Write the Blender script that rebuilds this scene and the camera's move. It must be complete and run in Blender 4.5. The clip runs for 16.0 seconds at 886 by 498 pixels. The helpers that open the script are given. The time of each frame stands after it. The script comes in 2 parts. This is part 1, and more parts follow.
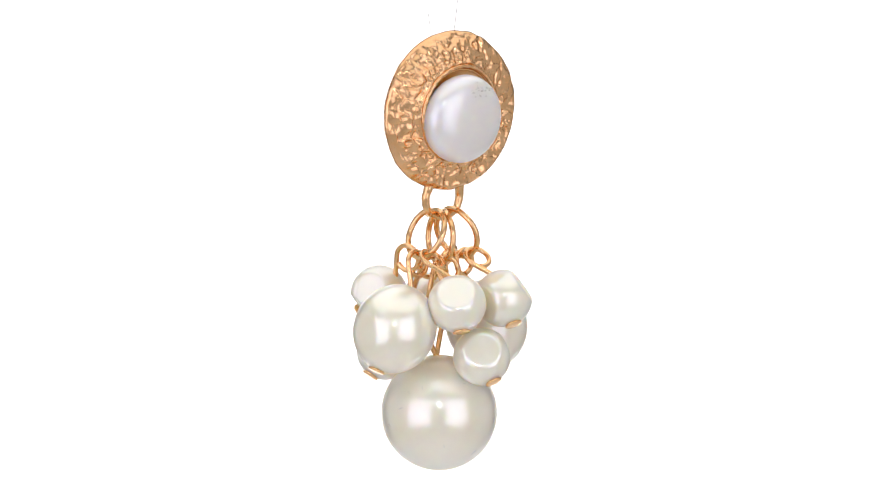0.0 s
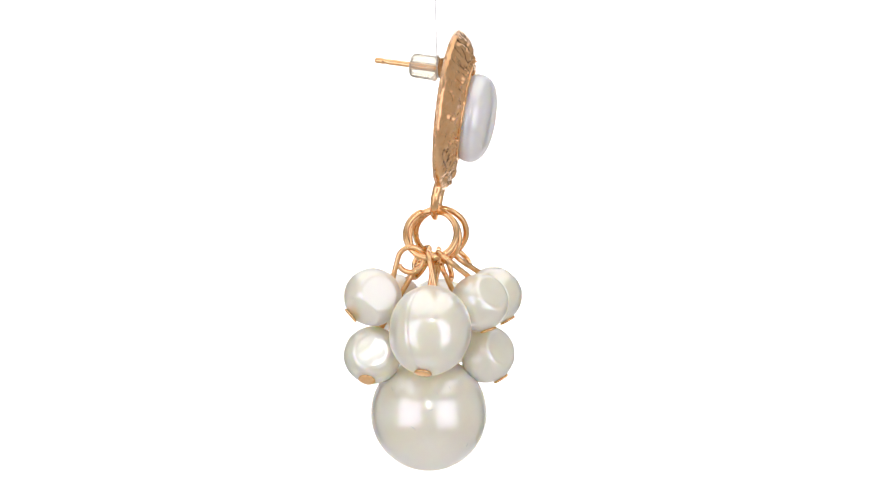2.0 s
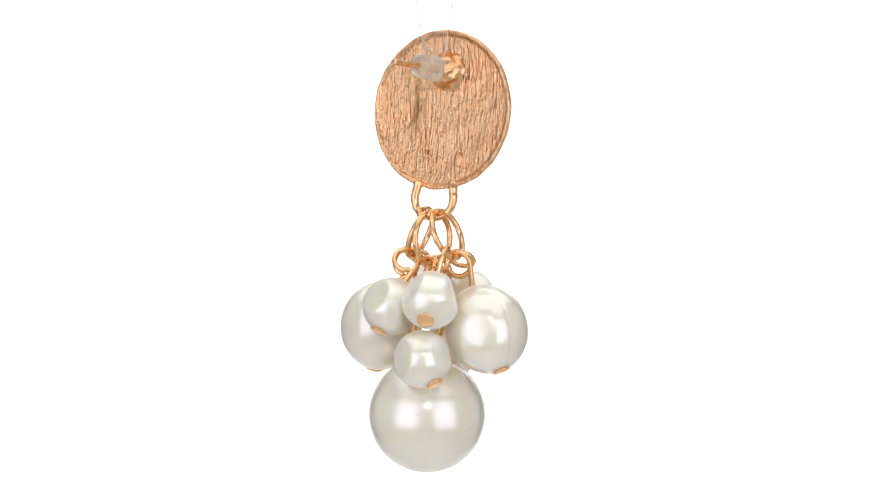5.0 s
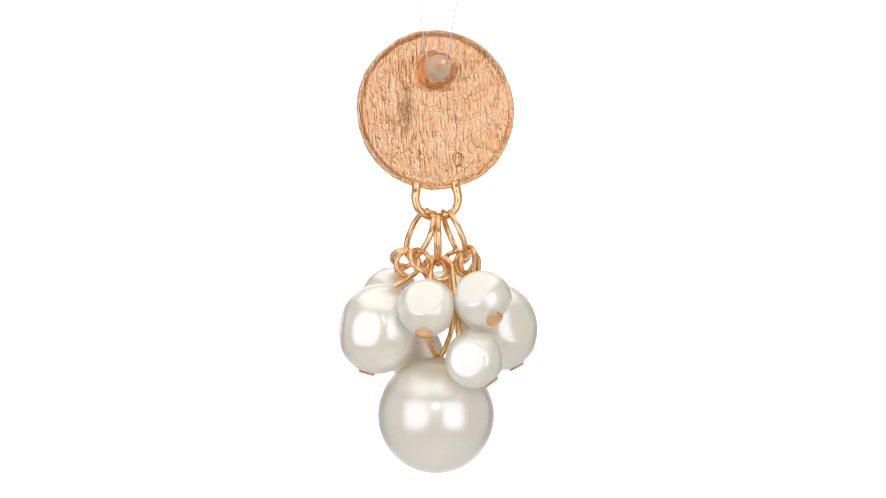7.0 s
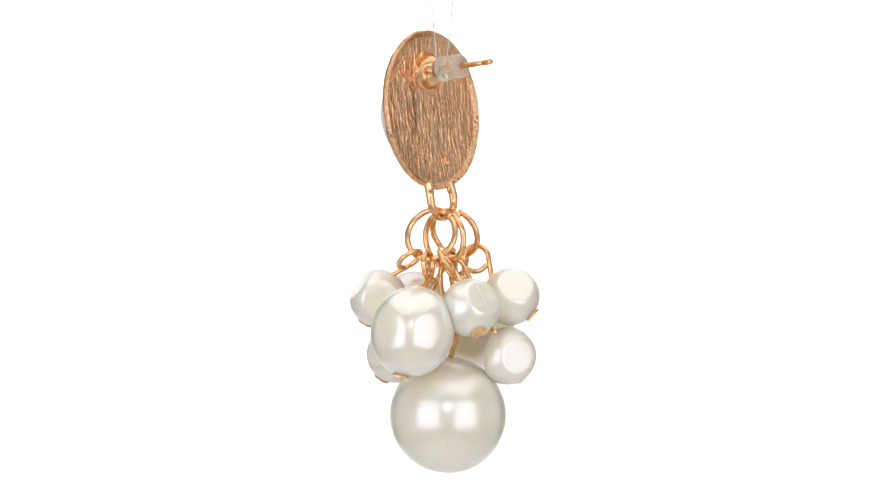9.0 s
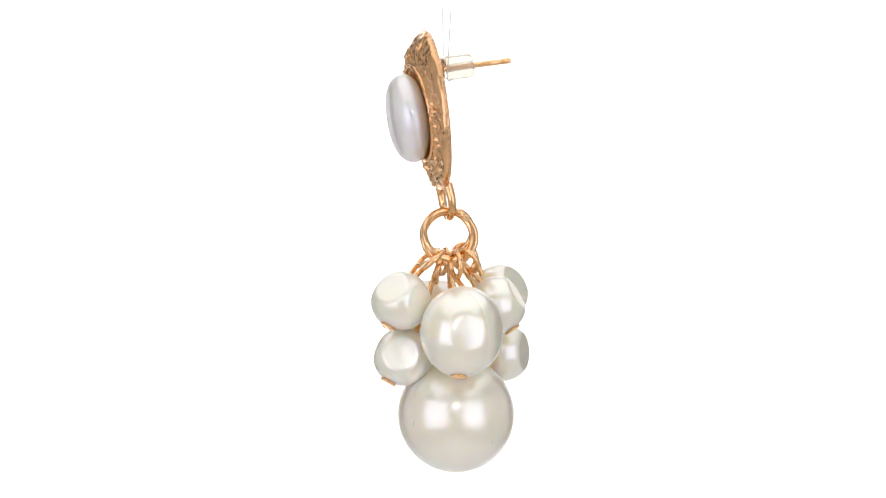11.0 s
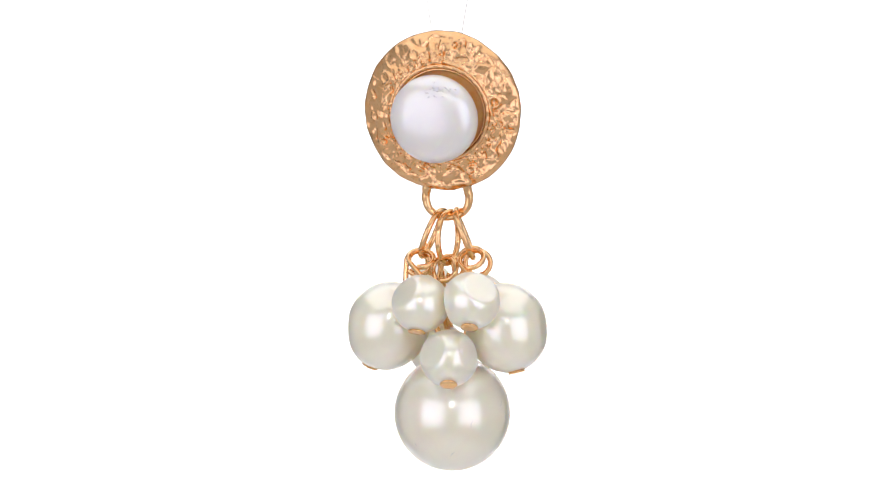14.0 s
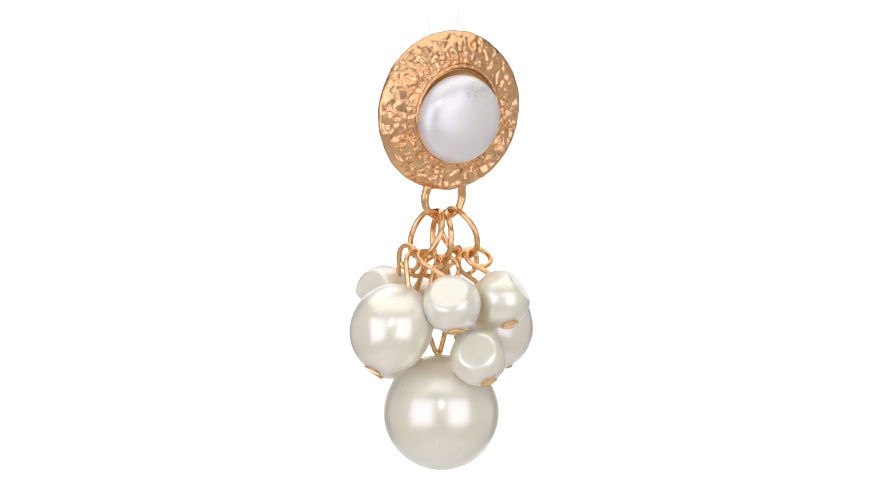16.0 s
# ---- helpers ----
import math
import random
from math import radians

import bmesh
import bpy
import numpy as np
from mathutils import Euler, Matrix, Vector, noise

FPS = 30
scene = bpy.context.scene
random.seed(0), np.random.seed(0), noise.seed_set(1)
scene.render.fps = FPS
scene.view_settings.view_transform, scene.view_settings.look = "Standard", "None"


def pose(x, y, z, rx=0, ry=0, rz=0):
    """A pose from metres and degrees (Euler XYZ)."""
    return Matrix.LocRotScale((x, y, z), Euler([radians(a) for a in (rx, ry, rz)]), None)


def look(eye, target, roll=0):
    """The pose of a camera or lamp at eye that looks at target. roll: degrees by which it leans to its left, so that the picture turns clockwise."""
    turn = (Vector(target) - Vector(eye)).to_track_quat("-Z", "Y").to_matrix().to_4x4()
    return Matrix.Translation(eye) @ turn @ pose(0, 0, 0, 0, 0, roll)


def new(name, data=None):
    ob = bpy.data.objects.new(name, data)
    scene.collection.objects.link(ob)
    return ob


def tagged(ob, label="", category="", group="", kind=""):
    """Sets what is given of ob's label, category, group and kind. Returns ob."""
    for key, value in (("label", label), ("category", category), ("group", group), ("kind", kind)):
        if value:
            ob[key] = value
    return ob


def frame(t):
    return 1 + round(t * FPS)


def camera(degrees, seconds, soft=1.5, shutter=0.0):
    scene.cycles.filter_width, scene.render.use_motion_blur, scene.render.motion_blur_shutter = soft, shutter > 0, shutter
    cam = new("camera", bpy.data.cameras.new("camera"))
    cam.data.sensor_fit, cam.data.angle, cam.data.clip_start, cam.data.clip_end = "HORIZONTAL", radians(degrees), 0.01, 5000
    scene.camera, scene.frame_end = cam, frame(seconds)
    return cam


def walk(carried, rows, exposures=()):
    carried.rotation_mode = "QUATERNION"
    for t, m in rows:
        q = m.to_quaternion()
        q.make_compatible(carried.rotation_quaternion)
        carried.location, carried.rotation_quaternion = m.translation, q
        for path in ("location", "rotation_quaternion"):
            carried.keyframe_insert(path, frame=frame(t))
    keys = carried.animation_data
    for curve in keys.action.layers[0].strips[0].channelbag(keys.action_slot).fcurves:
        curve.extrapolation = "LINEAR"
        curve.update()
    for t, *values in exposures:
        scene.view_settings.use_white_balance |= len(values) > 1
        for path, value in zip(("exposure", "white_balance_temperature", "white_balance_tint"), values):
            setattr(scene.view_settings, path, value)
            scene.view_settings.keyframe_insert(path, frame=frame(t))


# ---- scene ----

U = 0.00008          # one build unit: 0.08 mm, so that the large pearl is 16 mm wide
HANG = 0.60          # height over the floor of the level at which the camera looks
AXIS = -3.3 * U        # where the turning axis stands
SPIN = 22.03         # degrees a second
FRONT_AT = 14.5      # seconds at which the earring faces the camera
FAR = 10000 * U      # from the camera to the axis
DOWN = radians(3.12)

# ---- camera: it stands still ----
cam = camera(2 * math.degrees(math.atan(784 / 10000)), 16.0, soft=1.25)
stand = look((0, -FAR * math.cos(DOWN), HANG + FAR * math.sin(DOWN)), (0, 0, HANG))
walk(cam, [(0.0, stand), (16.0, stand)])

# ---- light: a white studio with two soft boxes in front, one above, one small lamp over the lens ----
world = bpy.data.worlds.new("studio")
scene.world = world
world.use_nodes = True
world.node_tree.nodes["Background"].inputs["Color"].default_value = (1, 1, 1, 1)
world.node_tree.nodes["Background"].inputs["Strength"].default_value = 0.0


def soft_box(name, eye, target, wide, high, watts, colour=(1, 1, 1)):
    data = bpy.data.lights.new(name, "AREA")
    data.shape, data.size, data.size_y, data.energy, data.color = "RECTANGLE", wide, high, watts, colour
    ob = new(name, data)
    ob.matrix_basis = look(eye, target)
    return ob


CENTRE = (0, 0, HANG)
soft_box("soft_box_left", (-0.40, -0.47, HANG + 0.02), CENTRE, 0.54, 0.58, 1.38, (0.875, 0.85, 1.0))
soft_box("soft_box_right", (0.36, -0.50, HANG + 0.02), CENTRE, 0.48, 0.58, 1.27, (0.875, 0.85, 1.0))
soft_box("soft_box_top", (0, 0.0, HANG + 0.60), CENTRE, 1.2, 1.2, 3.7, (1.0, 0.975, 0.95))
soft_box("lens_lamp", (0, -0.76, HANG + 0.27), CENTRE, 0.11, 0.11, 0.36)


# ---- materials ----
def material(name):
    mat = bpy.data.materials.new(name)
    mat.use_nodes = True
    tree = mat.node_tree
    return mat, tree, tree.nodes["Principled BSDF"]


def node(tree, kind, **inputs):
    n = tree.nodes.new(kind)
    for key, value in inputs.items():
        n.inputs[key.replace("_", " ")].default_value = value
    return n


def coords(tree, scale=(1, 1, 1)):
    """Object coordinates in build units, stretched."""
    c = tree.nodes.new("ShaderNodeTexCoord")
    m = tree.nodes.new("ShaderNodeMapping")
    m.inputs["Scale"].default_value = [s / U for s in scale]
    tree.links.new(c.outputs["Object"], m.inputs["Vector"])
    return m.outputs["Vector"]


def bump(tree, shader, heights, distance):
    """Chains of (height socket, strength) into the normal."""
    last = None
    for height, strength in heights:
        b = tree.nodes.new("ShaderNodeBump")
        b.inputs["Strength"].default_value, b.inputs["Distance"].default_value = strength, distance
        tree.links.new(height, b.inputs["Height"])
        if last:
            tree.links.new(last, b.inputs["Normal"])
        last = b.outputs["Normal"]
    tree.links.new(last, shader.inputs["Normal"])


def noise_of(tree, vector, scale, detail=4, rough=0.55):
    n = node(tree, "ShaderNodeTexNoise", Scale=scale, Detail=detail, Roughness=rough)
    tree.links.new(vector, n.inputs["Vector"])
    return n.outputs["Fac"]


def ramp(tree, fac, stops):
    r = tree.nodes.new("ShaderNodeValToRGB")
    while len(r.color_ramp.elements) < len(stops):
        r.color_ramp.elements.new(0.5)
    for e, (at, colour) in zip(r.color_ramp.elements, stops):
        e.position, e.color = at, (*colour, 1)
    tree.links.new(fac, r.inputs["Fac"])
    return r.outputs["Color"]


def spread(tree, fac, low, high):
    m = tree.nodes.new("ShaderNodeMapRange")
    m.inputs["From Min"].default_value, m.inputs["From Max"].default_value = 0.3, 0.7
    m.inputs["To Min"].default_value, m.inputs["To Max"].default_value = low, high
    tree.links.new(fac, m.inputs["Value"])
    return m.outputs["Result"]


SHEEN = (0.92, 0.925, 1.0, 1)      # the cool lustre of the nacre lacquer


def gloss(tree, under, colour, rough, share):
    """Lays a gloss over a shader; its share fades towards grazing view, where nacre turns matt."""
    shine = node(tree, "ShaderNodeBsdfAnisotropic", Color=colour, Roughness=rough)
    view = tree.nodes.new("ShaderNodeLayerWeight")
    view.inputs["Blend"].default_value = 0.5
    weight = ramp(tree, view.outputs["Facing"], [(0.0, (share,) * 3), (0.35, (share,) * 3), (0.74, (share * 1.45,) * 3), (0.89, (share * 0.05,) * 3)])
    both = tree.nodes.new("ShaderNodeMixShader")
    tree.links.new(weight, both.inputs[0])
    tree.links.new(under, both.inputs[1])
    tree.links.new(shine.outputs["BSDF"], both.inputs[2])
    return both.outputs["Shader"], shine


def pearl(name, light, dark, rough, satin=0.34, clear=0.075):
    """Lacquered imitation pearl: a soft milky body, a satin lustre and a thin clear gloss."""
    mat, tree, sh = material(name)
    v = coords(tree)
    big, fine = noise_of(tree, v, 0.02, 3), noise_of(tree, v, 0.35, 3)
    tree.links.new(ramp(tree, big, [(0.3, dark), (0.7, light)]), sh.inputs["Base Color"])
    sh.inputs["Roughness"].default_value = 0.6
    sh.inputs["Subsurface Weight"].default_value = 1.0
    sh.inputs["Subsurface Radius"].default_value = (1.0, 0.78, 0.45)
    sh.inputs["Subsurface Scale"].default_value = 0.005
    sh.inputs["Specular IOR Level"].default_value = 0.0
    first, lustre = gloss(tree, sh.outputs["BSDF"], SHEEN, rough, satin)
    second, glaze = gloss(tree, first, (1, 1, 1, 1), 0.11, clear)
    tree.links.new(second, tree.nodes["Material Output"].inputs["Surface"])
    bump(tree, sh, [(fine, 0.02)], 1.0 * U)
    return mat


def gold(name, colour, rough, grain, strength, stretch=(1, 1, 1), distance=1.5):
    mat, tree, sh = material(name)
    v = coords(tree, stretch)
    fine, coarse = noise_of(tree, v, grain, 5), noise_of(tree, v, grain * 0.22, 3)
    warm = tuple(min(1, c * k) for c, k in zip(colour, (1.0, 0.90, 0.80)))
    tree.links.new(ramp(tree, coarse, [(0.32, warm), (0.62, colour)]), sh.inputs["Base Color"])
    tree.links.new(spread(tree, fine, rough * 0.7, rough * 1.3), sh.inputs["Roughness"])
    sh.inputs["Metallic"].default_value = 1.0
    bump(tree, sh, [(coarse, strength), (fine, strength * 0.7)], distance * U)
    return mat


PEARL = pearl("cream_pearl", (1.0, 0.897, 0.705), (1.0, 0.877, 0.66), 0.285)
BUTTON = pearl("cool_white_pearl", (0.84, 0.825, 0.795), (0.81, 0.79, 0.76), 0.33, 0.30, 0.03)
GOLD = gold("plated_wire", (0.90, 0.59, 0.315), 0.14, 0.25, 0.15)
HAMMERED = gold("hammered_gold", (0.85, 0.535, 0.29), 0.21, 0.26, 0.14, distance=2.0)
BRUSHED = gold("brushed_gold", (0.83, 0.54, 0.315), 0.07, 0.22, 0.6, (1, 1, 0.6), 3.0)

# tarnish drawn into the furrows of the brushed back
tree = BRUSHED.node_tree
furrow = noise_of(tree, coords(tree, (1, 1, 0.06)), 0.42, 4, 0.6)
patch = noise_of(tree, coords(tree), 0.022, 3)
mask = tree.nodes.new("ShaderNodeMath")
mask.operation = "ADD"
tree.links.new(furrow, mask.inputs[0])
half = tree.nodes.new("ShaderNodeMath")
half.operation = "MULTIPLY_ADD"
half.inputs[1].default_value, half.inputs[2].default_value = 0.35, -0.17
tree.links.new(patch, half.inputs[0])
tree.links.new(half.outputs[0], mask.inputs[1])
blend = tree.nodes.new("ShaderNodeMix")
blend.data_type, blend.blend_type = "RGBA", "MULTIPLY"
blend.inputs["Factor"].default_value = 1.0
plain = tree.nodes["Principled BSDF"].inputs["Base Color"].links[0].from_socket
tree.links.new(plain, blend.inputs[6])
tree.links.new(ramp(tree, mask.outputs[0], [(0.35, (0.60, 0.48, 0.38)), (0.42, (1, 1, 1))]), blend.inputs[7])
tree.links.new(blend.outputs[2], tree.nodes["Principled BSDF"].inputs["Base Color"])

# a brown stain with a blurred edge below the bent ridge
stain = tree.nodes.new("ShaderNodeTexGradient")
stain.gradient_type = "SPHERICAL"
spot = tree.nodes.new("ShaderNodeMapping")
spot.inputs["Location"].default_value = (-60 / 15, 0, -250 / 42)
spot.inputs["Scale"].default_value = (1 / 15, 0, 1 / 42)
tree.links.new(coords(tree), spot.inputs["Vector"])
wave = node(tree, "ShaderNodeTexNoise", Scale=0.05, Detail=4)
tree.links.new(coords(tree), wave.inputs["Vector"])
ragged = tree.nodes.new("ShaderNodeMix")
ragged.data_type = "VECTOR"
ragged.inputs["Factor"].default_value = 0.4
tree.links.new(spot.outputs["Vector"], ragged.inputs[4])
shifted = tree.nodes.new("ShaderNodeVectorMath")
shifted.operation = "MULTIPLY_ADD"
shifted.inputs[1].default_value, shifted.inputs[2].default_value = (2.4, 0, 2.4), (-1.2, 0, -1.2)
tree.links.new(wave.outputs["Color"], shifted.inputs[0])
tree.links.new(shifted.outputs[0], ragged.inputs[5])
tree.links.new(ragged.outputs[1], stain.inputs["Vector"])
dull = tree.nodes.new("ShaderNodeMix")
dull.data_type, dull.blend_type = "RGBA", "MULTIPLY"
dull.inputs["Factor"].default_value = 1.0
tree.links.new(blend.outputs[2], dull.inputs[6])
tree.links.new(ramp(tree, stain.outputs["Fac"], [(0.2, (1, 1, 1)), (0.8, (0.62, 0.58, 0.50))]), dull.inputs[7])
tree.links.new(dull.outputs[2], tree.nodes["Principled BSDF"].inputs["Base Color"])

# long filed grooves under the finer grain of the back
groove = tree.nodes.new("ShaderNodeBump")
groove.inputs["Strength"].default_value, groove.inputs["Distance"].default_value = 0.9, 6.0 * U
tree.links.new(noise_of(tree, coords(tree, (1, 1, 0.12)), 0.17, 3, 0.55), groove.inputs["Height"])
first = next(n for n in tree.nodes if n.type == "BUMP" and n != groove and not n.inputs["Normal"].links)
tree.links.new(groove.outputs["Normal"], first.inputs["Normal"])

# a crystalline grain that glitters
grain = node(tree, "ShaderNodeTexVoronoi", Scale=0.24)
tree.links.new(coords(tree, (1, 1, 0.7)), grain.inputs["Vector"])
glitter = tree.nodes.new("ShaderNodeBump")
glitter.inputs["Strength"].default_value, glitter.inputs["Distance"].default_value = 0.6, 1.6 * U
tree.links.new(grain.outputs["Distance"], glitter.inputs["Height"])
tree.links.new(glitter.outputs["Normal"], groove.inputs["Normal"])

SCRATCH = pearl("scratched_pearl", (0.58, 0.55, 0.50), (0.50, 0.48, 0.44), 0.5)
CHIPPED = pearl("chipped_pearl", (0.80, 0.77, 0.74), (0.72, 0.69, 0.66), 0.40)
CLEAR, clear_tree, clear_sh = material("clear_silicone")
clear_sh.inputs["Base Color"].default_value = (1.0, 0.94, 0.81, 1)
clear_sh.inputs["Transmission Weight"].default_value = 0.74
clear_sh.inputs["IOR"].default_value = 1.28
clear_sh.inputs["Roughness"].default_value = 0.2

NYLON, nylon_tree, nylon_sh = material("clear_nylon")
nylon_sh.inputs["Base Color"].default_value = (0.92, 0.92, 0.92, 1)
nylon_sh.inputs["Transmission Weight"].default_value = 0.35
nylon_sh.inputs["Roughness"].default_value = 0.2
nylon_sh.inputs["IOR"].default_value = 1.5

FILM, film_tree, film_sh = material("clear_film")
film_sh.inputs["Base Color"].default_value = (0.90, 0.90, 0.88, 1)
film_sh.inputs["Roughness"].default_value = 0.25
film_sh.inputs["Alpha"].default_value = 0.03


def plaster(name, colour):
    mat, tree, sh = material(name)
    c = tree.nodes.new("ShaderNodeTexCoord")
    n = noise_of(tree, c.outputs["Object"], 40, 4)
    tree.links.new(ramp(tree, n, [(0.3, tuple(k * 0.97 for k in colour)), (0.7, colour)]), sh.inputs["Base Color"])
    sh.inputs["Roughness"].default_value = 0.8
    bump(tree, sh, [(n, 0.1)], 0.001)
    return mat


WHITE_WALL = plaster("white_wall", (0.86, 0.86, 0.85))
SIDE_WALL = plaster("off_white_wall", (0.88, 0.86, 0.83))
DARK_WALL = plaster("dark_wall", (0.12, 0.09, 0.065))
FLOOR_WHITE = plaster("light_floor", (0.90, 0.885, 0.86))

# the backdrop's brightness is its own emission, in place of lamps shining on it
GLOW, glow_tree, glow_sh = material("glowing_white_backdrop")
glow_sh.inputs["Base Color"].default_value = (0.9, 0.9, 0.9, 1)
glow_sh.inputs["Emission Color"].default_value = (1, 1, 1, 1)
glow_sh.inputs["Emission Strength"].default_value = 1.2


# ---- mesh helpers ----
def part(name, bm, mat, parent=None, label="", smooth=True):
    """Links a bmesh, drawn in build units, as one mesh object under its thing."""
    bmesh.ops.scale(bm, vec=(U, U, U), verts=bm.verts)
    bmesh.ops.recalc_face_normals(bm, faces=bm.faces)
    me = bpy.data.meshes.new(name)
    bm.to_mesh(me)
    bm.free()
    me.materials.append(mat)
    if smooth:
        me.shade_smooth()
    ob = new(name, me)
    ob.parent = parent
    if label:
        tagged(ob, label)
    return ob


def tube(bm, points, radius, closed=False, sides=12, flat=1.0):
    """A round wire along points, given in build units; radius may be one number or one for each point."""
    pts = [Vector(p) for p in points]
    n = len(pts)
    radii = radius if isinstance(radius, (list, tuple)) else [radius] * n
    tangents = []
    for i in range(n):
        a, b = (pts[i - 1], pts[(i + 1) % n]) if closed else (pts[max(i - 1, 0)], pts[min(i + 1, n - 1)])
        tangents.append((b - a).normalized())
    side = tangents[0].orthogonal().normalized()
    rings, frames = [], []
    for i, tan in enumerate(tangents):
        side = (side - tan * side.dot(tan)).normalized()
        frames.append((side.copy(), tan.cross(side)))
    if closed:
        last = frames[-1][0]
        last = (last - tangents[0] * last.dot(tangents[0])).normalized()
        twist = math.atan2(last.dot(frames[0][1]), last.dot(frames[0][0]))
    else:
        twist = 0
    for i in range(n):
        s, t = frames[i]
        ring = []
        for k in range(sides):
            a = 2 * math.pi * k / sides - twist * i / n
            ring.append(bm.verts.new(pts[i] + radii[i] * (math.cos(a) * s + flat * math.sin(a) * t)))
        rings.append(ring)
    for i in range(n if closed else n - 1):
        r0, r1 = rings[i], rings[(i + 1) % n]
        for k in range(sides):
            bm.faces.new((r0[k], r0[(k + 1) % sides], r1[(k + 1) % sides], r1[k]))
    if not closed:
        bm.faces.new(rings[0])
        bm.faces.new(rings[-1])
    return bm


def smooth_path(points, steps=8, closed=False):
    """A Catmull-Rom line through points."""
    p = [Vector(q) for q in points]
    n = len(p)
    out = []
    for i in range(n if closed else n - 1):
        if closed:
            a, b, c, d = p[i - 1], p[i], p[(i + 1) % n], p[(i + 2) % n]
        else:
            a, b, c, d = p[max(i - 1, 0)], p[i], p[i + 1], p[min(i + 2, n - 1)]
        for k in range(steps):
            t = k / steps
            out.append(0.5 * (2 * b + (c - a) * t + (2 * a - 5 * b + 4 * c - d) * t * t + (3 * b - a - 3 * c + d) * t ** 3))
    if not closed:
        out.append(p[-1])
    return out


def lathe(bm, profile, segments, place=None, shake=None):
    """Turns (r, h) about the local h axis, which points to -y; place is a matrix; shake moves each point."""
    rings = []
    for r, h in profile:
        ring = []
        for k in range(segments if r > 1e-6 else 1):
            a = 2 * math.pi * k / segments
            v = Vector((r * math.cos(a), -h, r * math.sin(a)))
            if shake:
                v = shake(v, r, a)
            ring.append(bm.verts.new(place @ v if place else v))
        rings.append(ring)
    for r0, r1 in zip(rings, rings[1:]):
        for k in range(segments):
            k1 = (k + 1) % segments
            if len(r0) == 1 and len(r1) == 1:
                continue
            if len(r0) == 1:
                bm.faces.new((r0[0], r1[k1], r1[k]))
            elif len(r1) == 1:
                bm.faces.new((r0[k], r0[k1], r1[0]))
            else:
                bm.faces.new((r0[k], r0[k1], r1[k1], r1[k]))
    return bm


def along(profile, steps):
    """More rows between the corners of a profile."""
    out = []
    for (r0, h0), (r1, h1), n in zip(profile, profile[1:], steps):
        out += [(r0 + (r1 - r0) * i / n, h0 + (h1 - h0) * i / n) for i in range(n)]
    return out + [profile[-1]]


# ---- the studio, plain and white ----
def slab(name, x0, x1, y0, y1, z0, z1, mat, label, category):
    bm = bmesh.new()
    bmesh.ops.create_cube(bm, size=1)
    bmesh.ops.scale(bm, vec=((x1 - x0) / U, (y1 - y0) / U, (z1 - z0) / U), verts=bm.verts)
    bmesh.ops.translate(bm, vec=((x0 + x1) / 2 / U, (y0 + y1) / 2 / U, (z0 + z1) / 2 / U), verts=bm.verts)
    return tagged(part(name, bm, mat, smooth=False), label, category, kind="structure")


ROOM_TOP = 1.50
slab("floor", -1.2, 1.2, -1.5, 1.2, -0.05, 0.0, FLOOR_WHITE, "plain matt light grey studio floor", "floor")
slab("ceiling", -1.2, 1.2, -1.5, 1.2, ROOM_TOP, ROOM_TOP + 0.05, WHITE_WALL, "plain matt white studio ceiling", "ceiling")
slab("wall_north", -1.2, 1.2, 1.2, 1.25, 0.0, ROOM_TOP, DARK_WALL, "plain dark brown wall behind the backdrop", "wall")
slab("wall_south", -1.2, 1.2, -1.55, -1.5, 0.0, ROOM_TOP, FLOOR_WHITE, "plain light grey wall behind the camera", "wall")
slab("wall_west", -1.25, -1.2, -1.5, 1.2, 0.0, ROOM_TOP, SIDE_WALL, "plain off-white studio side wall", "wall")
slab("wall_east", 1.2, 1.25, -1.5, 1.2, 0.0, ROOM_TOP, SIDE_WALL, "plain off-white studio side wall", "wall")
slab("backdrop", -0.56, 0.56, 1.14, 1.16, 0.0, 1.25, GLOW, "plain bright white studio backdrop, glowing evenly by itself", "backdrop")


# ---- the earring: all its parts in one turning frame, in build units, front towards -y ----
earring = new("earring")
tagged(earring, "rose-gold drop earring with cream imitation pearls hanging on a clear strip", "earring")

DISC = pose(6.5, -13, 246, 6.4, 0, -3.5)
CUP = (2, -1)        # the setting's middle on the disc


def slope(x, z, r):
    """How far the middle of the disc leans forward of its rim."""
    return min(1, max(0, (135 - r) / 30)) * (0.06 * z - 0.08 * x)


def uneven(v, r, a):
    """The disc's rim is not quite round."""
    if r > 120:
        k = 1 + (0.013 * noise.noise(Vector((math.cos(a) * 2.2, math.sin(a) * 2.2, 5)))
                 + 0.008 * noise.noise(Vector((math.cos(a) * 6, math.sin(a) * 6, 8)))) * (r - 120) / 20
        v.x, v.z = v.x * k, v.z * k
    return v


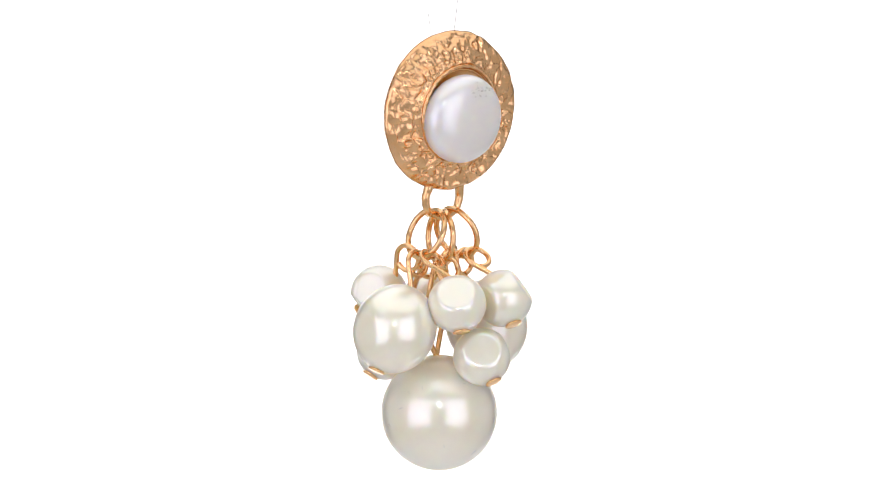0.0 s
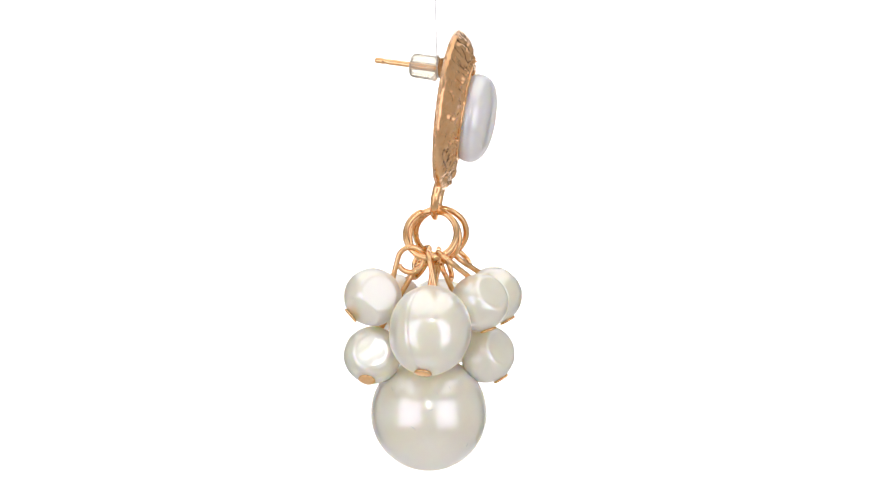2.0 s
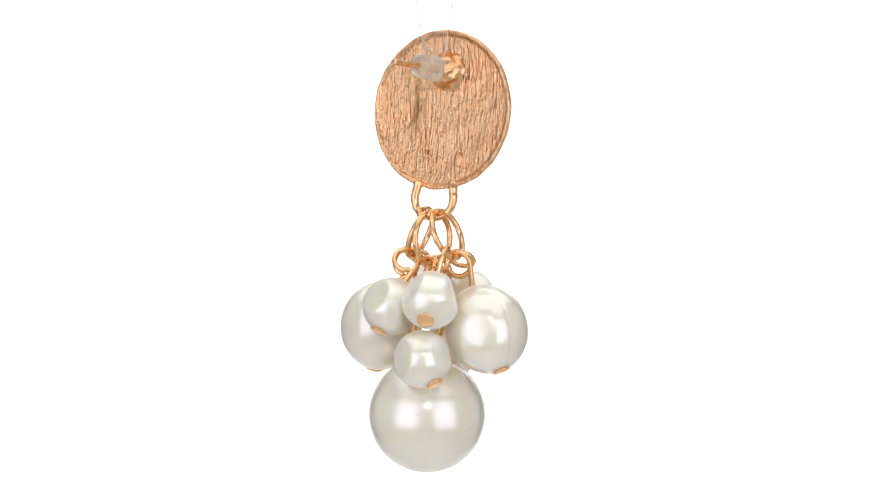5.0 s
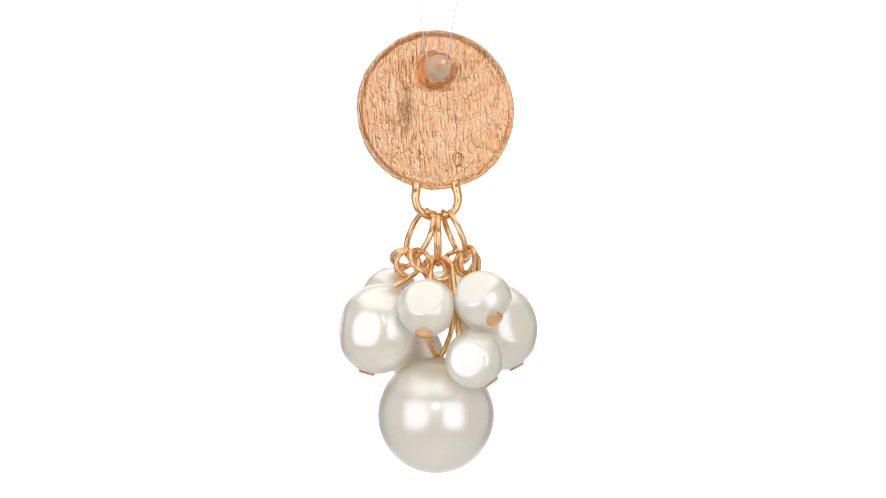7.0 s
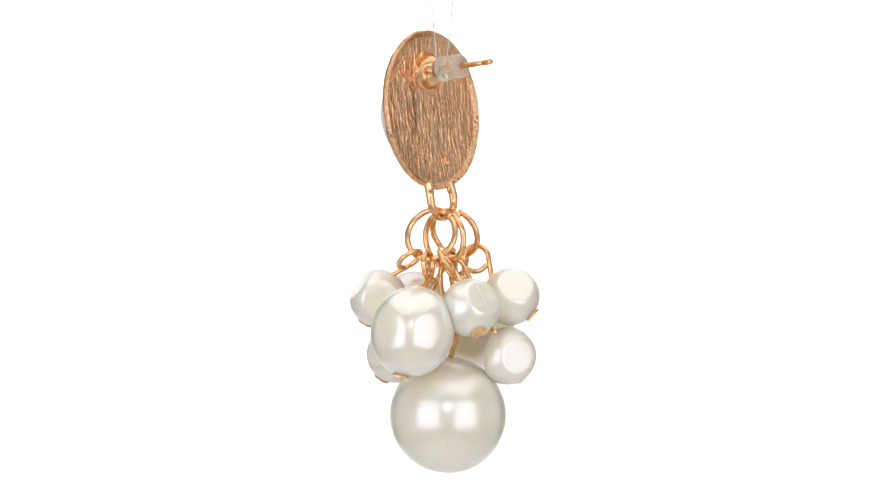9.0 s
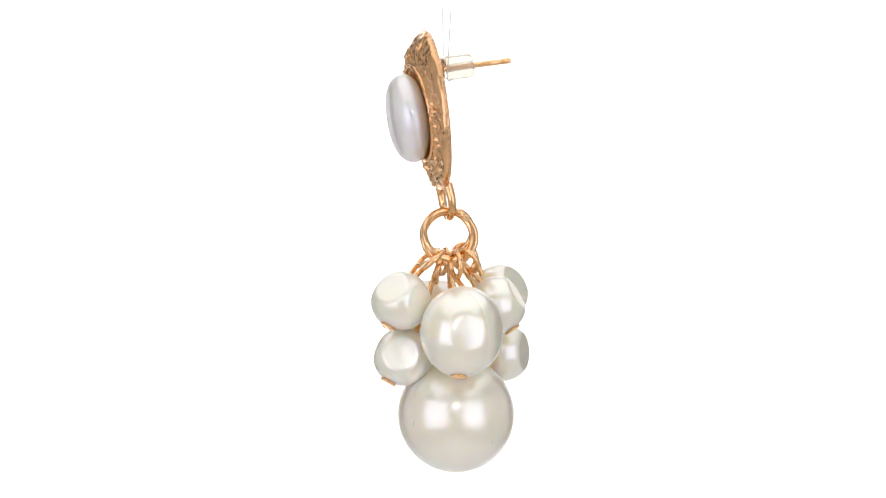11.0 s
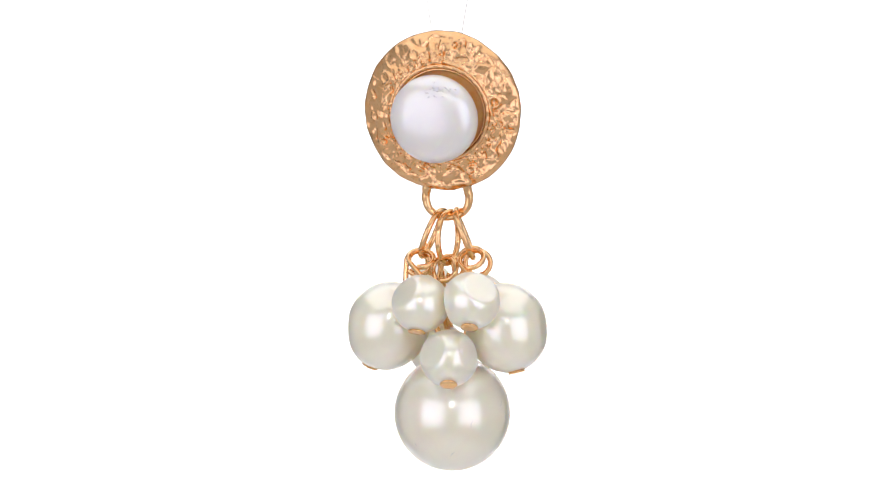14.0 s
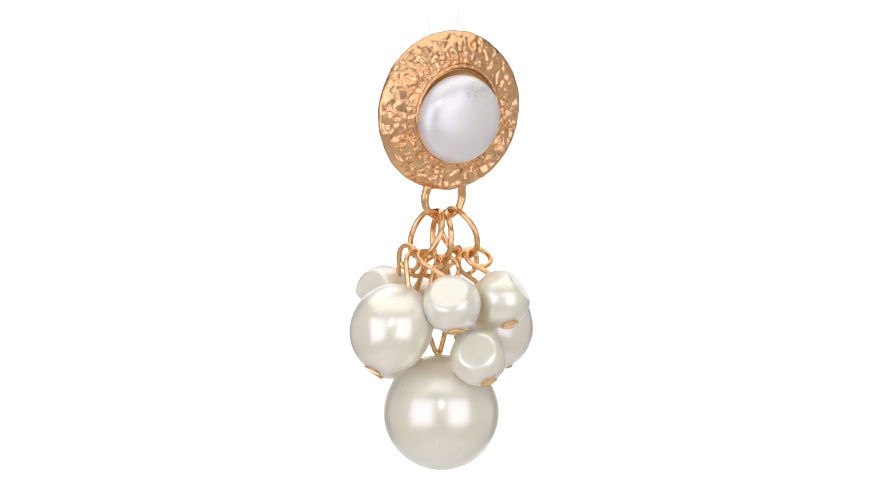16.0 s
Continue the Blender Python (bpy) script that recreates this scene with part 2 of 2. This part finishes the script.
def hammer(v, r, a):
    """The hammered front: dents, crumbs and short furrows."""
    edge = min(1, max(0, (141.5 - r) / 8)) * min(1, max(0, (r - 87) / 6))
    p = Vector((v.x, v.z, 0))
    warp = p + Vector((noise.noise(p * 0.05), noise.noise(p * 0.05 + Vector((3, 5, 7))), 0)) * 7
    inner = max(0, min(1, (112 - r) / 16))
    busy = max(0.15, min(1, 0.45 + 1.9 * noise.noise(p * 0.017 + Vector((4, 4, 4))) + 0.45 * inner))
    dent = noise.noise(p * 0.03 + Vector((7, 3, 1))) * 4.5
    # molten folds: rounded swells between soft creases
    fold = abs(noise.noise(warp * 0.042 + Vector((2, 8, 6))))
    dent += (min(fold, 0.35) - 0.15) * 13
    for size, deep in ((0.026, 0.16), (0.062, 0.13 * busy)):
        q = Vector((warp.x * size, warp.y * size, size * 40))
        far, cells = noise.voronoi(q)
        tilt = noise.cell_vector(cells[0] * 9.7)
        dent += ((q.x - cells[0].x) * tilt.x + (q.y - cells[0].y) * tilt.y) / size * deep + min(1.0, (far[1] - far[0]) * 3) * 0.9
    dent += noise.noise(warp * 0.095 + Vector((3, 3, 9))) * 3.4 * busy
    crumb = max(0, noise.noise(p * 0.16 + Vector((1, 9, 4))) - 0.10) * 9 * busy * (0.3 + inner)
    # a few stamped pits with raised rims
    pit = 0
    for px, pz, ps in ((96, 18, 9), (104, -22, 8), (-98, 62, 9), (-118, -8, 7), (-104, -52, 8), (30, 118, 7), (-42, 104, 8), (52, -104, 7)):
        far_off = math.hypot(v.x - px, v.z - pz) / ps
        if far_off < 3:
            pit += 3.4 * math.exp(-((far_off - 1) / 0.32) ** 2) - 2.0 * math.exp(-(far_off / 0.6) ** 2)
    side = max(abs(math.sin(a)) ** 3, max(0, -math.cos(a)) ** 4 * max(0, math.sin(a + 0.6)))
    bark = 1 - 2.2 * abs(noise.noise(Vector((math.cos(a) * 8, math.sin(a) * 8, r * 0.03))))
    ray = bark * 3.2 * side + noise.noise(Vector((a * 11, r * 0.03, 2))) * 1.0
    v.y -= edge * (0.64 * dent + 0.8 * crumb + ray + pit - 1.5)
    v = uneven(v, r, a)
    v.y -= slope(v.x, v.z, r)
    if r < 118:
        f = min(1, (118 - r) / 20)
        v.x, v.z = v.x + CUP[0] * f, v.z + CUP[1] * f
    return v


def brush(v, r, a):
    """The back: upright drawn furrows, a bent ridge, crumbs."""
    k = min(1, max(0, (126 - r) / 10))
    rough = max(0, min(1, 0.6 + 1.6 * noise.noise(Vector((v.x * 0.016, v.z * 0.016, 5)))))
    d = (noise.noise(Vector((v.x * 0.16, v.z * 0.020, 3))) * 1.0 + noise.noise(Vector((v.x * 0.36, v.z * 0.05, 8))) * 1.3) * (0.4 + 0.9 * rough)
    d += noise.noise(Vector((v.x * 0.05, v.z * 0.05, 1))) * 1.4
    bend = abs(math.hypot(v.x - 86, (v.z - 8) / 1.45) - 36)
    if v.x < 92:
        d += 2.6 * math.exp(-(bend / 6.0) ** 2)
    v.y += k * d
    return uneven(v, r, a)


def make_disc():
    bm = bmesh.new()
    front = along([(142, 3), (141, 8), (134, 13), (112, 21), (95, 26)], [1, 3, 14, 14])
    lip = along([(95, 26), (90, 29), (86, 29), (82, 27), (75, 21), (50, 19), (0, 19)], [4, 3, 2, 5, 6, 4])
    lathe(bm, front + lip[1:], 420, DISC, hammer)
    disc = part("hammered_disc", bm, HAMMERED, earring, "hammered rose-gold domed round disc")
    bm = bmesh.new()
    back = along([(142.6, 3.5), (141.5, -1.5), (139, -3), (136, -1.5), (130, 4.5), (80, 8), (0, 8)], [2, 2, 3, 5, 40, 34])
    lathe(bm, back, 420, DISC, brush)
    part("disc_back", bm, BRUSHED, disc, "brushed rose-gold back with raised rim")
    bm = bmesh.new()
    rope = [DISC @ Vector((CUP[0] + 84 * math.cos(a), -29.5 - 0.5 * math.sin(a * 31) - slope(84 * math.cos(a), 84 * math.sin(a), 84), CUP[1] + 84 * math.sin(a)))
            for a in [2 * math.pi * i / 300 for i in range(300)]]
    tube(bm, rope, [3.7 + 0.6 * noise.noise(Vector((i * 0.35, 0, 0))) for i in range(300)], True, 8)
    part("bezel", bm, HAMMERED, disc, "beaded gold bezel round the button pearl")
    bm = bmesh.new()
    step = [DISC @ Vector((CUP[0] + 78 * math.cos(a), -24.5 - slope(78 * math.cos(a), 78 * math.sin(a), 78), CUP[1] + 78 * math.sin(a)))
            for a in [2 * math.pi * i / 160 for i in range(160)]]
    tube(bm, step, 2.4, True, 8)
    part("inner_bezel", bm, GOLD, disc, "smooth gold inner ring of the setting")
    # small lump and crumbs on the back
    for x, z, s in ((-38, -88, 14), (-37, -122, 7), (2, -42, 5), (-12, -90, 4), (30, -75, 4)):
        bm = bmesh.new()
        bmesh.ops.create_icosphere(bm, subdivisions=2, radius=s)
        for v in bm.verts:
            v.co.x *= 0.7
            v.co.y *= 0.5
            v.co += Vector([noise.noise(v.co * 0.3 + Vector((x, z, k))) * s * 0.3 for k in range(3)])
            v.co = DISC @ (v.co + Vector((x, -8, z)))
        part("casting_lump", bm, BRUSHED, disc)
    return disc


make_disc()

BUTTON_AT = pose(-1, -58, 232, 9, 0, -3.5)


def make_button():
    profile = []
    for i in range(33):
        t = math.pi * i / 32
        c, s = math.cos(t), math.sin(t)
        r = 78.5 * abs(s) ** 0.68
        h = 36 * (abs(c) ** 0.9) * (1 if c > 0 else -0.8)
        profile.append((r if 0 < i < 32 else 0, h))
    bm = bmesh.new()
    lathe(bm, profile, 96, BUTTON_AT)
    button = part("button_pearl", bm, BUTTON, earring, "cool white flat round button pearl")
    for x, h, z in ((-75, -3, -13), (75, 1, 13)):
        way = Vector((x, 0, z)).normalized()
        bm = bmesh.new()
        eye = Vector((x, -h, z))
        side, up = way.orthogonal().normalized(), way.cross(way.orthogonal().normalized())
        ring = [BUTTON_AT @ (eye + way * 1.0 + 7 * (math.cos(a) * side + math.sin(a) * up)) for a in [2 * math.pi * i / 24 for i in range(24)]]
        tube(bm, ring, 0.9, True, 8)
        bm.faces.new([bm.verts.new(BUTTON_AT @ (eye + way * 0.4 + 6.6 * (math.cos(a) * side + math.sin(a) * up)))
                      for a in [2 * math.pi * i / 24 for i in range(24)]])
        part("drill_hole", bm, BUTTON, button)


make_button()


def make_chips(button):
    rng = random.Random(5)
    spots = [(rng.gauss(14, 15), rng.gauss(57, 5)) for i in range(26)]
    for a, b in spots:
        r = math.hypot(a, b)
        if r > 72:
            continue
        s = (r / 78.5) ** (1 / 0.68)
        h = 36 * (1 - s * s) ** 0.45
        size = rng.uniform(0.9, 2.3)
        lean = rng.uniform(-1, 1)
        bm = bmesh.new()
        bmesh.ops.create_icosphere(bm, subdivisions=2, radius=size)
        for v in bm.verts:
            v.co *= 1 + 0.7 * noise.noise(v.co * 0.5 + Vector((a, b, 0)))
            v.co = Vector((v.co.x * 1.5, v.co.y * 0.06, v.co.z + lean * v.co.x))
            v.co = BUTTON_AT @ (v.co + Vector((a, -h - 0.1, b)))
        part("chip", bm, CHIPPED, button)


make_chips(bpy.data.objects["button_pearl"])

# the post, its boss and the clear stopper
ROOT, TIP = Vector((5, -20, 315.5)), Vector((27.5, 119.6, 333.5))
WAY = (TIP - ROOT).normalized()
AWRY = WAY.to_track_quat("-Y", "Z").to_matrix().to_4x4()
POST = Matrix.Translation(ROOT) @ AWRY


def make_post():
    bm = bmesh.new()

    def lumpy(v, r, a):
        return v + Vector([noise.noise(v * 0.07 + Vector((k, 2, 5))) * 4.5 for k in range(3)])

    lathe(bm, along([(38, -10), (31, -2), (27, 7), (23, 16), (14, 23), (0, 25)], [4, 4, 4, 4, 4]), 64, POST, lumpy)
    part("post_boss", bm, HAMMERED, earring, "lumpy gold solder boss")
    def ribbed(v, r, a):
        k = 1 + 0.035 * max(0, math.cos(9 * a)) * (1 if 17 < r < 22 else 0)
        return Vector((v.x * k, v.y, v.z * k))

    bm = bmesh.new()
    end = (TIP - ROOT).length
    lathe(bm, along([(5.2, 10), (5.2, end - 22), (4.3, end - 20), (4.3, end - 18), (5.2, end - 16), (5.2, end - 1.5), (4.2, end), (0, end)],
                    [6, 1, 1, 1, 3, 1, 1]), 20, POST)
    part("post", bm, GOLD, earring, "straight gold ear post with a groove near its tip")
    bm = bmesh.new()
    lathe(bm, along([(5.6, 27), (20, 27), (23, 29), (23.5, 32), (21.5, 35), (21, 66), (20.5, 71), (18.5, 75), (14, 76.5), (5.6, 75), (5.6, 27)],
                    [2, 1, 1, 1, 6, 1, 1, 1, 2, 6]), 80, POST, ribbed)
    part("ear_nut", bm, CLEAR, earring, "translucent clear silicone ear nut")


make_post()


def make_loop():
    bm = bmesh.new()
    line = smooth_path([(-25, 1, 118), (-27, 5, 104), (-29, 8, 90), (-24, 10, 72), (-9, 11, 60), (10, 11, 56), (29, 11, 60),
                        (44, 10, 72), (49, 8, 90), (47, 5, 104), (45, 1, 118)], 6)
    tube(bm, line, [8.8 - 2.0 * math.sin(math.pi * i / (len(line) - 1)) + 0.7 * noise.noise(Vector((i * 0.3, 4, 1))) for i in range(len(line))], False, 14)
    part("hanging_loop", bm, GOLD, earring, "thick cast gold loop under the disc")


make_loop()


def jump_ring(name, middle, lean, yaw, radius, wire=5.5):
    """A ring that hangs; at lean 0, yaw 0 its plane is the y-z plane."""
    m = Matrix.Translation(middle) @ pose(0, 0, 0, 0, 0, yaw) @ pose(0, 0, 0, 0, lean, 0)
    pts = []
    for i in range(75):
        a = 2 * math.pi * i / 72
        slip = 9.5 * max(0, (i - 60) / 14)
        pts.append(m @ Vector((slip, radius * math.sin(a + 0.4), radius * math.cos(a + 0.4))))
    bm = bmesh.new()
    tube(bm, pts, wire, False, 12)
    part(name, bm, GOLD, earring)
    return m


RINGS = {
    "L": (jump_ring("jump_ring", (-21, 16, 28), 22, 0, 45), 45),
    "M": (jump_ring("jump_ring", (10, 13, 20), 1, -12, 46), 46),
    "R": (jump_ring("jump_ring", (40, 4, 27), -22, 9, 45), 45),
}


# ---- the hanging beads ----
def nugget(R, flat, long, facets, turned, seed, seam=None):
    """A ball with soft flats; facets: (turn, rise) in degrees of each flat's outward way, in the earring's space."""
    bm = bmesh.new()
    bmesh.ops.create_icosphere(bm, subdivisions=6 if R > 60 or seam is not None else 5, radius=1)
    back = turned.to_3x3().inverted()
    ways = []
    for turn, rise in facets:
        a, e = radians(turn), radians(rise)
        ways.append((back @ Vector((math.cos(a) * math.cos(e), math.sin(a) * math.cos(e), math.sin(e)))).normalized())
    if seam is not None:
        # a fine crease left by the mould
        out = (back @ Vector((math.cos(radians(seam)), math.sin(radians(seam)), 0.1))).normalized()
        across = (back @ Vector((-math.sin(radians(seam)), math.cos(radians(seam)), 0.12))).normalized()
    k = 60.0 if R < 60 else 28.0
    for v in bm.verts:
        d = v.co.normalized()
        total = 1.0
        for w in ways:
            c = d.dot(w)
            if c > 0.3:
                total += (c / flat) ** k
        s = total ** (-1 / k)
        s *= 1 + 0.008 * noise.noise(d * 2.3 + Vector((seed, 1, 2)))
        if seam is not None and d.dot(out) > 0.1:
            s *= 1 - 0.010 * math.exp(-(d.dot(across) / 0.028) ** 2) * min(1, (d.dot(out) - 0.1) * 4)
        v.co = d * (R * s)
        v.co.z *= long
    return bm


def axis_matrix(middle, cap):
    """Turns the bead's own axis, z up, so that -z points to the cap, with little twist."""
    down = (Vector(cap) - Vector(middle)).normalized()
    return Matrix.Translation(middle) @ Vector((0, 0, -1)).rotation_difference(down).to_matrix().to_4x4()


def bead(label, middle, cap, R, kind, facets, ring, at, wide=22, face=None, seed=0, seam=None):
    """A bead on a headed pin whose eye is hooked into a ring. at: where on the ring, in degrees from its lowest point."""
    m = axis_matrix(middle, cap)
    if kind == "cube":
        bm, top = nugget(R * 1.02, 0.785, 0.99, facets, m, seed, seam), R * 1.0
    elif kind == "stone":
        bm, top = nugget(R * 1.015, 0.945, 1.10, facets, m, seed, seam), R * 1.11
    else:
        bm = bmesh.new()
        bmesh.ops.create_uvsphere(bm, u_segments=96, v_segments=64, radius=R)
        top = R
    bmesh.ops.transform(bm, matrix=m, verts=bm.verts)
    ob = part("pearl_bead", bm, PEARL, earring, label)
    # flat round pin head
    bm = bmesh.new()
    lathe(bm, [(0, -2), (14, -2), (15.5, -0.5), (15.5, 0.8), (14, 1.8), (7, 2.4), (0, 2.6)], 28, m @ Matrix.Translation((0, 0, -top - (1 if kind != "round" else -3))) @ pose(0, 0, 0, 90, 0, 0))
    part("pin_head", bm, GOLD, ob, "flat round gold pin head")
    # the wire
    rm, rr = RINGS[ring]
    a = radians(at)
    link = rm @ Vector((0, rr * math.sin(a), -rr * math.cos(a)))
    tangent = (rm.to_3x3() @ Vector((0, math.cos(a), math.sin(a)))).normalized()
    foot = m @ Vector((0, 0, top - 6))
    up = (link - foot).normalized()
    if face is not None:
        tangent = Vector((math.cos(radians(face)), math.sin(radians(face)), 0))
    side = tangent.cross(up).normalized()
    crown = link + up * 9.0
    wide = min(wide, ((crown - foot).length - 4) / 2)
    hub = crown - up * wide
    turn = [hub + wide * (math.cos(a) * up + math.sin(a) * side) for a in [radians(-112 + 318 * i / 20) for i in range(21)]]
    neck = foot.lerp(turn[0], 0.55)
    line = [foot]
    if kind == "round":
        # a long hairpin bow whose cut end comes back down to the pearl
        line, neck, turn = [foot, Vector((0, 25, -175))], Vector((-15, 24, -127)), [
            Vector(p) for p in ((-8, 18, -60), (0, 15, -24), (10, 13, -15), (19, 12, -26), (27, 16, -64), (37, 36, -120), (35, 44, -158), (17, 31, -187))]
    bm = bmesh.new()
    tube(bm, smooth_path(line + [neck] + turn, 4), 4.9, False, 10)
    part("eye_pin", bm, GOLD, ob, "bent gold wire eye pin")
    return ob


SMALL = "small cream pearl bead with soft flat sides"
OVAL = "large oval cream pearl bead with soft flat sides"
bead(SMALL, (-23, -70, -93), (-27, -87, -143), 50.5, "cube", [(-134, 32)], "L", -28, seed=1)
bead(SMALL, (70.5, -87, -86), (72, -111, -129), 50.5, "cube", [(-46, 36), (40, -4), (175, -10)], "R", -34, seed=2)
bead(SMALL, (29, -77, -188), (33, -102, -229), 50.5, "cube", [(-129, 19), (-16, 14), (100, 0)], "M", -22, seed=3)
bead(OVAL, (-98, 11, -138), (-132, 19, -208), 72, "stone", [(-178, -5), (108, 6)], "L", 2, seed=4, seam=153)
bead(OVAL, (116, 11, -139), (135, 1, -213), 72, "stone", [(-6, 6), (58, 2)], "R", 4, seed=5, seam=26)
bead(SMALL, (-45, 117, -83), (-56, 156, -116), 50.5, "cube", [(46, 33), (-157, 14), (150, -38)], "L", 34, wide=23, face=24, seed=6, seam=172)
bead(SMALL, (-29, 119, -187), (-58, 126, -228), 50.5, "cube", [(58, 3), (-176, 14), (-60, 0)], "M", 24, seed=7)
bead(SMALL, (50, 90, -98), (62, 115, -140), 50.5, "cube", [(68, 31), (182, -8)], "R", 36, seed=8, seam=70)
largest = bead("largest round cream pearl bead at the bottom", (15.5, 23.5, -292.5), (19, 26, -394), 103, "round", [], "M", 2, seed=9)

# fine scratches in the lacquer of the large pearl
def scratch(rng, turn, rise):
    a, e = radians(turn), radians(rise)
    d = Vector((math.cos(a) * math.cos(e), math.sin(a) * math.cos(e), math.sin(e)))
    side = d.orthogonal().normalized()
    side = Matrix.Rotation(rng.uniform(0, 6.28), 3, d) @ side
    bend = d.cross(side) * rng.uniform(-0.03, 0.03)
    long = rng.uniform(0.03, 0.07)
    pts = [BIG_AT + (d + side * (long * t) + bend * t * t).normalized() * (BIG_R - 0.1) for t in (-1, -0.5, 0, 0.5, 1)]
    bm = bmesh.new()
    tube(bm, pts, [0.2, 0.45, 0.5, 0.4, 0.15], False, 6)
    part("scratch", bm, SCRATCH, largest)


BIG_AT, BIG_R = Vector((15.5, 23.5, -293)), 103
scratch_rng = random.Random(11)
for turn, rise in ((-150, 30), (-165, 24), (-172, 8), (-100, 34), (-60, -6), (-20, 12), (30, -25), (75, 22), (110, 5), (140, 28), (170, -10), (-125, -30), (-80, -40)):
    scratch(scratch_rng, turn, rise)


# ---- the clear strip on which the earring hangs: slung under the post, widening upwards to the ceiling ----
def make_strip():
    knot = ROOT + WAY * 27
    top = (ROOM_TOP - HANG) / U
    rows = [(-17, 3), (-15, 9), (-8, 15), (0, 17.5), (20, 19), (60, 26), (130, 38), (400, 52), (top - knot.z, 60)]
    bm = bmesh.new()
    rims = []
    for z, half in rows:
        lean = min(1, max(0, z / 130)) * (8 - knot.y)
        rims.append([bm.verts.new((knot.x + x, knot.y + lean + y, knot.z + z)) for x, y in ((-half, -0.4), (half, -0.4), (half, 0.4), (-half, 0.4))])
    for r0, r1 in zip(rims, rims[1:]):
        for k in range(4):
            bm.faces.new((r0[k], r0[(k + 1) % 4], r1[(k + 1) % 4], r1[k]))
    bm.faces.new(rims[0])
    bm.faces.new(rims[-1])
    ob = part("hanging_strip", bm, FILM, smooth=False)
    for s in (-1, 1):
        bm = bmesh.new()
        tube(bm, [(knot.x + s * half, knot.y + min(1, max(0, z / 130)) * (8 - knot.y), knot.z + z) for z, half in rows], 1.0, False, 6)
        part("strip_edge", bm, NYLON, ob)
    return tagged(ob, "narrow clear plastic strip slung round the ear post", "plastic strip")


strip = make_strip()


# ---- what moves: earring and strip turn together ----
def motions():
    rows = [(t / 2, pose(AXIS, 0, HANG, 0, 0, SPIN * (t / 2 - FRONT_AT))) for t in range(33)]
    walk(earring, rows)
    walk(strip, rows)


motions()
